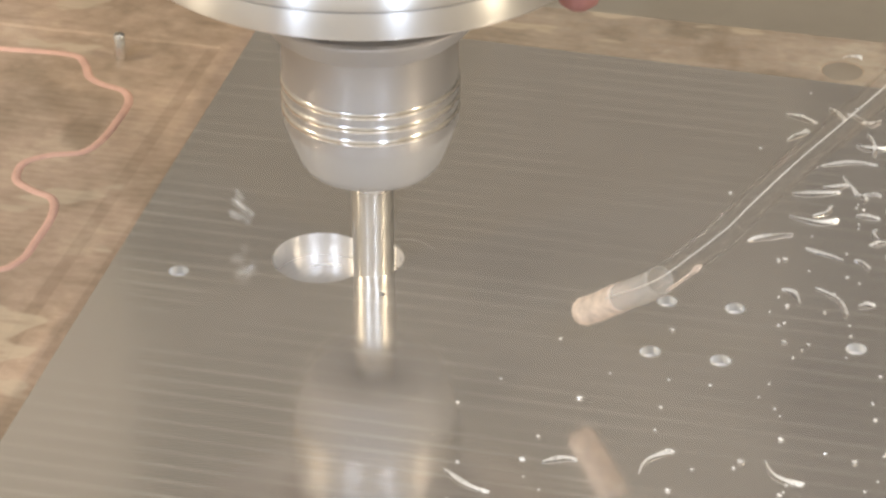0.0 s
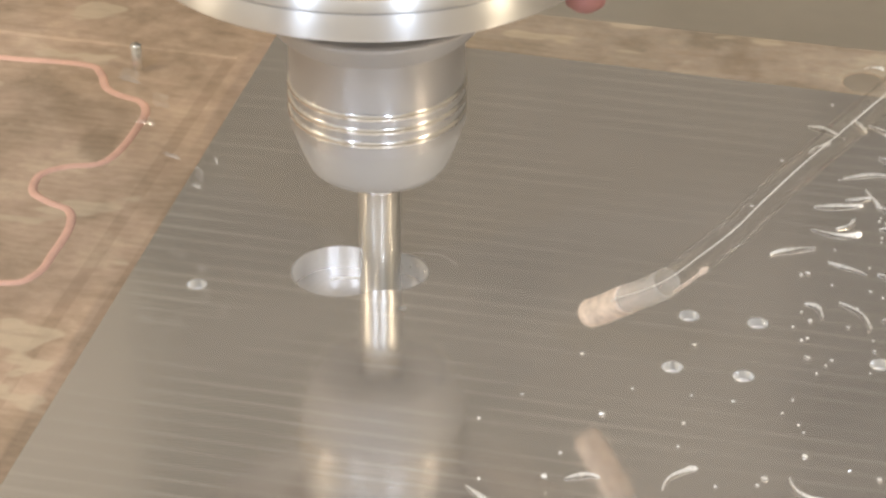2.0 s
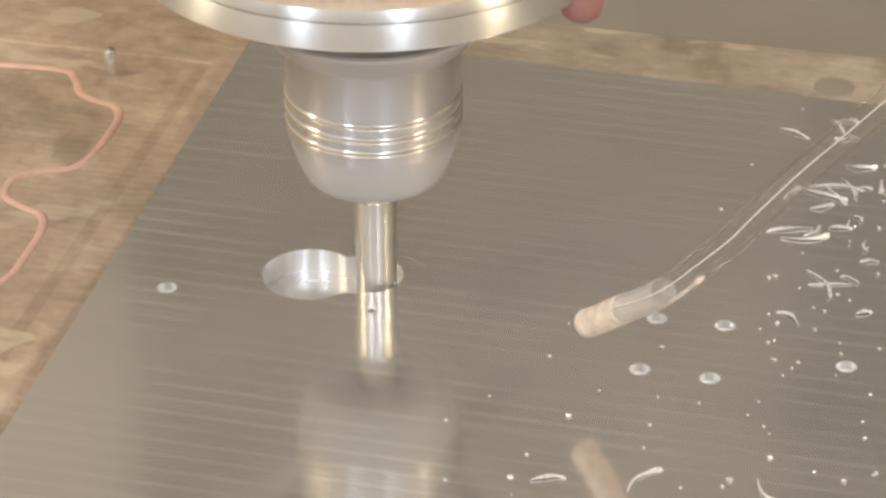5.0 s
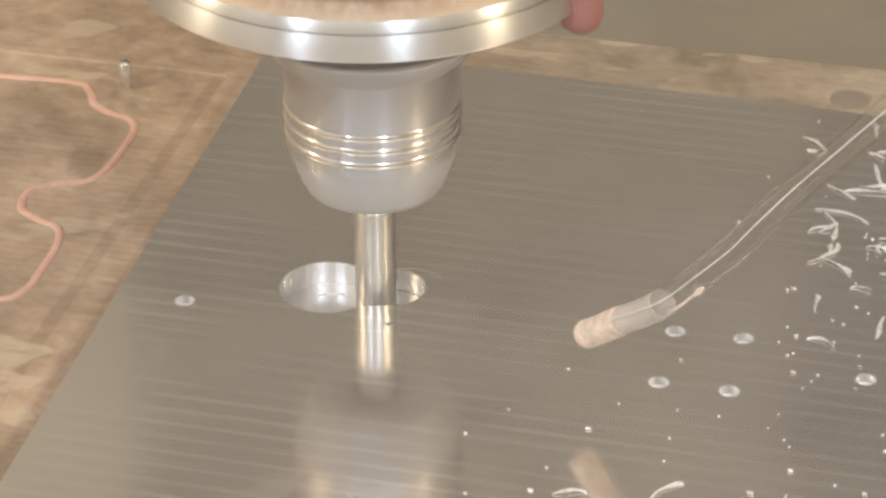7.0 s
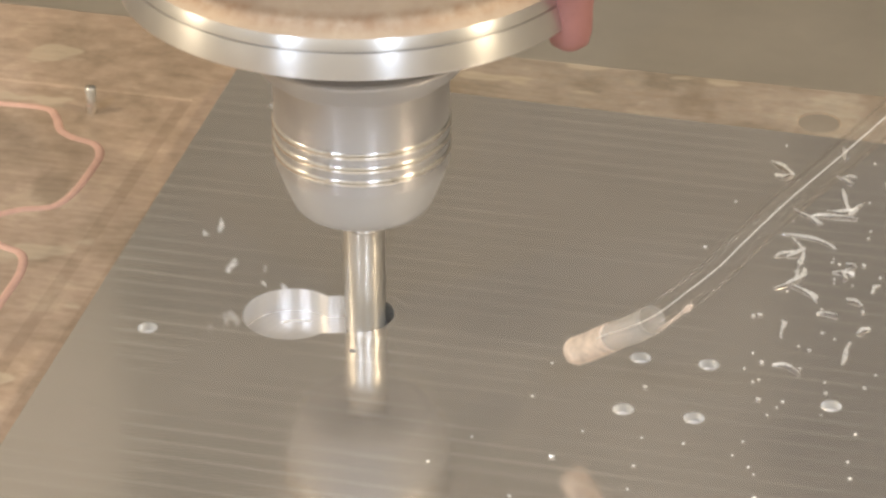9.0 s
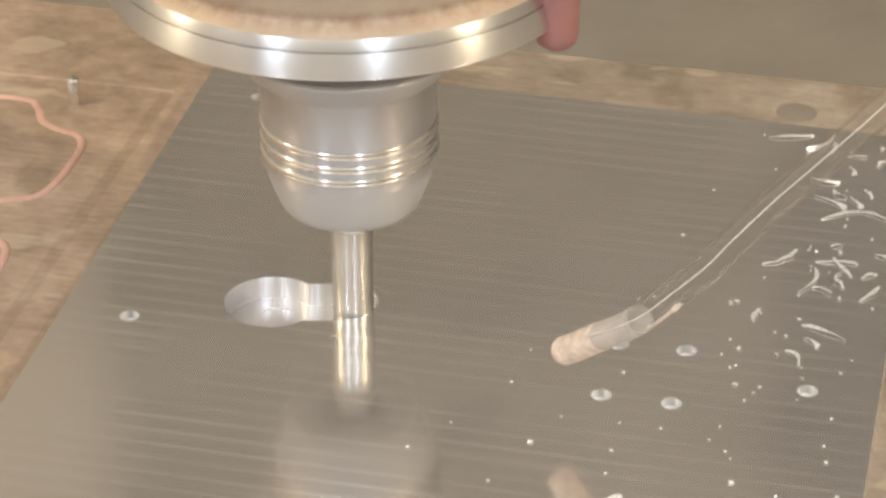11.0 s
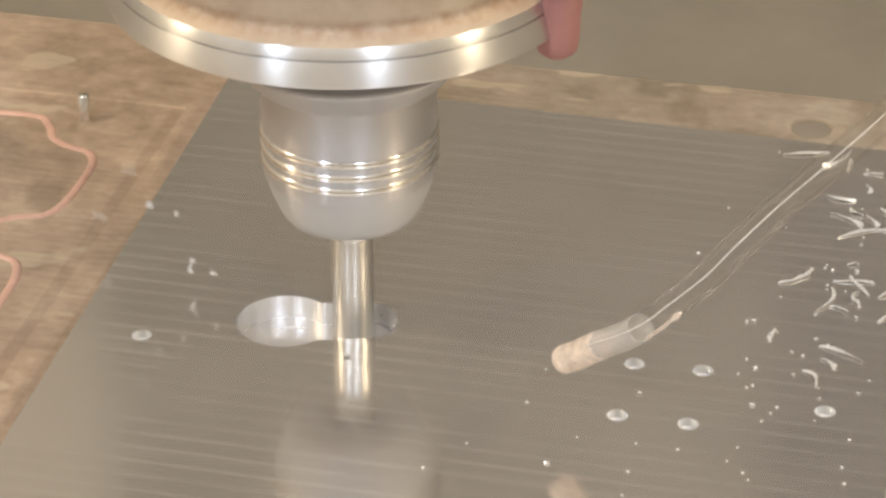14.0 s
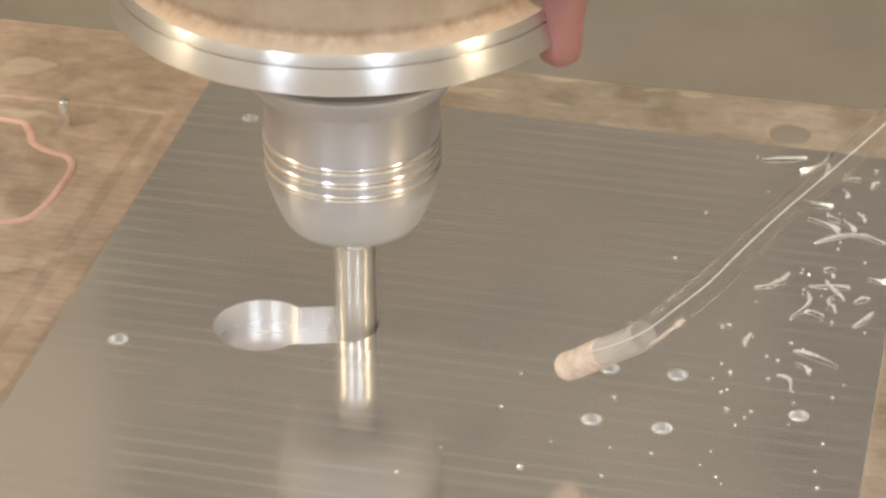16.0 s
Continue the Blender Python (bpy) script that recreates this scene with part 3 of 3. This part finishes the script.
# ---- everything that moves ----
def motions():
    times = [i / 10 for i in range(161)]
    for ob, m in ON_TABLE:
        walk(ob, [(t, Matrix.Translation(table_shift(t)) @ m) for t in times])
    walk(stock, [(t, Matrix.Translation(Vector((-FEED[0] * t, -FEED[1] * t, 0)) * MM)) for t in (0.0, 4.0, 8.0, 12.0, 16.0)])
    for ob, a, b, c in MOVED:
        rows = []
        for t in times:
            u = min(1.0, max(0.0, (t - 4.4) / 1.6))
            w = min(1.0, max(0.0, (t - 9.4) / 1.7))
            u, w = u * u * (3 - 2 * u), w * w * (3 - 2 * w)
            x, y, r = [p + (q - p) * u + (s - q) * w for p, q, s in zip(a, b, c)]
            rows.append((t, Matrix.Translation(table_shift(t)) @ pose(x * MM, y * MM, TOP, 0, 0, r)))
        walk(ob, rows)
    for ob, t, side, high, speed, spin in FLYING:
        t = min(15.4, t)
        hid = pose(9.5 * MM, 1.0 * MM, -2.5 * MM, 0, 0, spin)
        out = pose(-3 * MM, 0.5 * MM, -1.5 * MM, 20, 30, spin)
        lip = pose((-12.5 + FEED[0] * t) * MM, (0.5 + 0.2 * side) * MM, (1.0 + 0.12 * high) * MM, 70, 50, spin + 50)
        mid = pose((-12.5 - 20 * speed) * MM, (1 + side) * MM, high * MM, 120, 90, spin + 110)
        end = pose((-95 - 25 * speed) * MM, (10 + 3 * side) * MM, (BED + 0.6) * MM, 180, 90, spin + 150)
        near = pose((-15.5 - 4 * speed + FEED[0] * t) * MM, (1 + 0.5 * side) * MM, (1.6 + 0.3 * high) * MM, 100, 70, spin + 80)
        if t < 0:
            rows = [(0.0, near), (0.05 * speed, mid), (0.3, end)]
        else:
            rows = [(0.0, hid), (t, hid), (t + 0.034, out), (t + 0.1, lip), (t + 0.17, near), (t + 0.17 + 0.07 * speed, mid), (t + 0.38, end)]
        walk(ob, rows + ([(16.0, end)] if rows[-1][0] < 15.95 else []))
    walk(holder, [(i / 30, pose(0, 0, 0, 0, 0, 72 * i)) for i in range(481)])


motions()
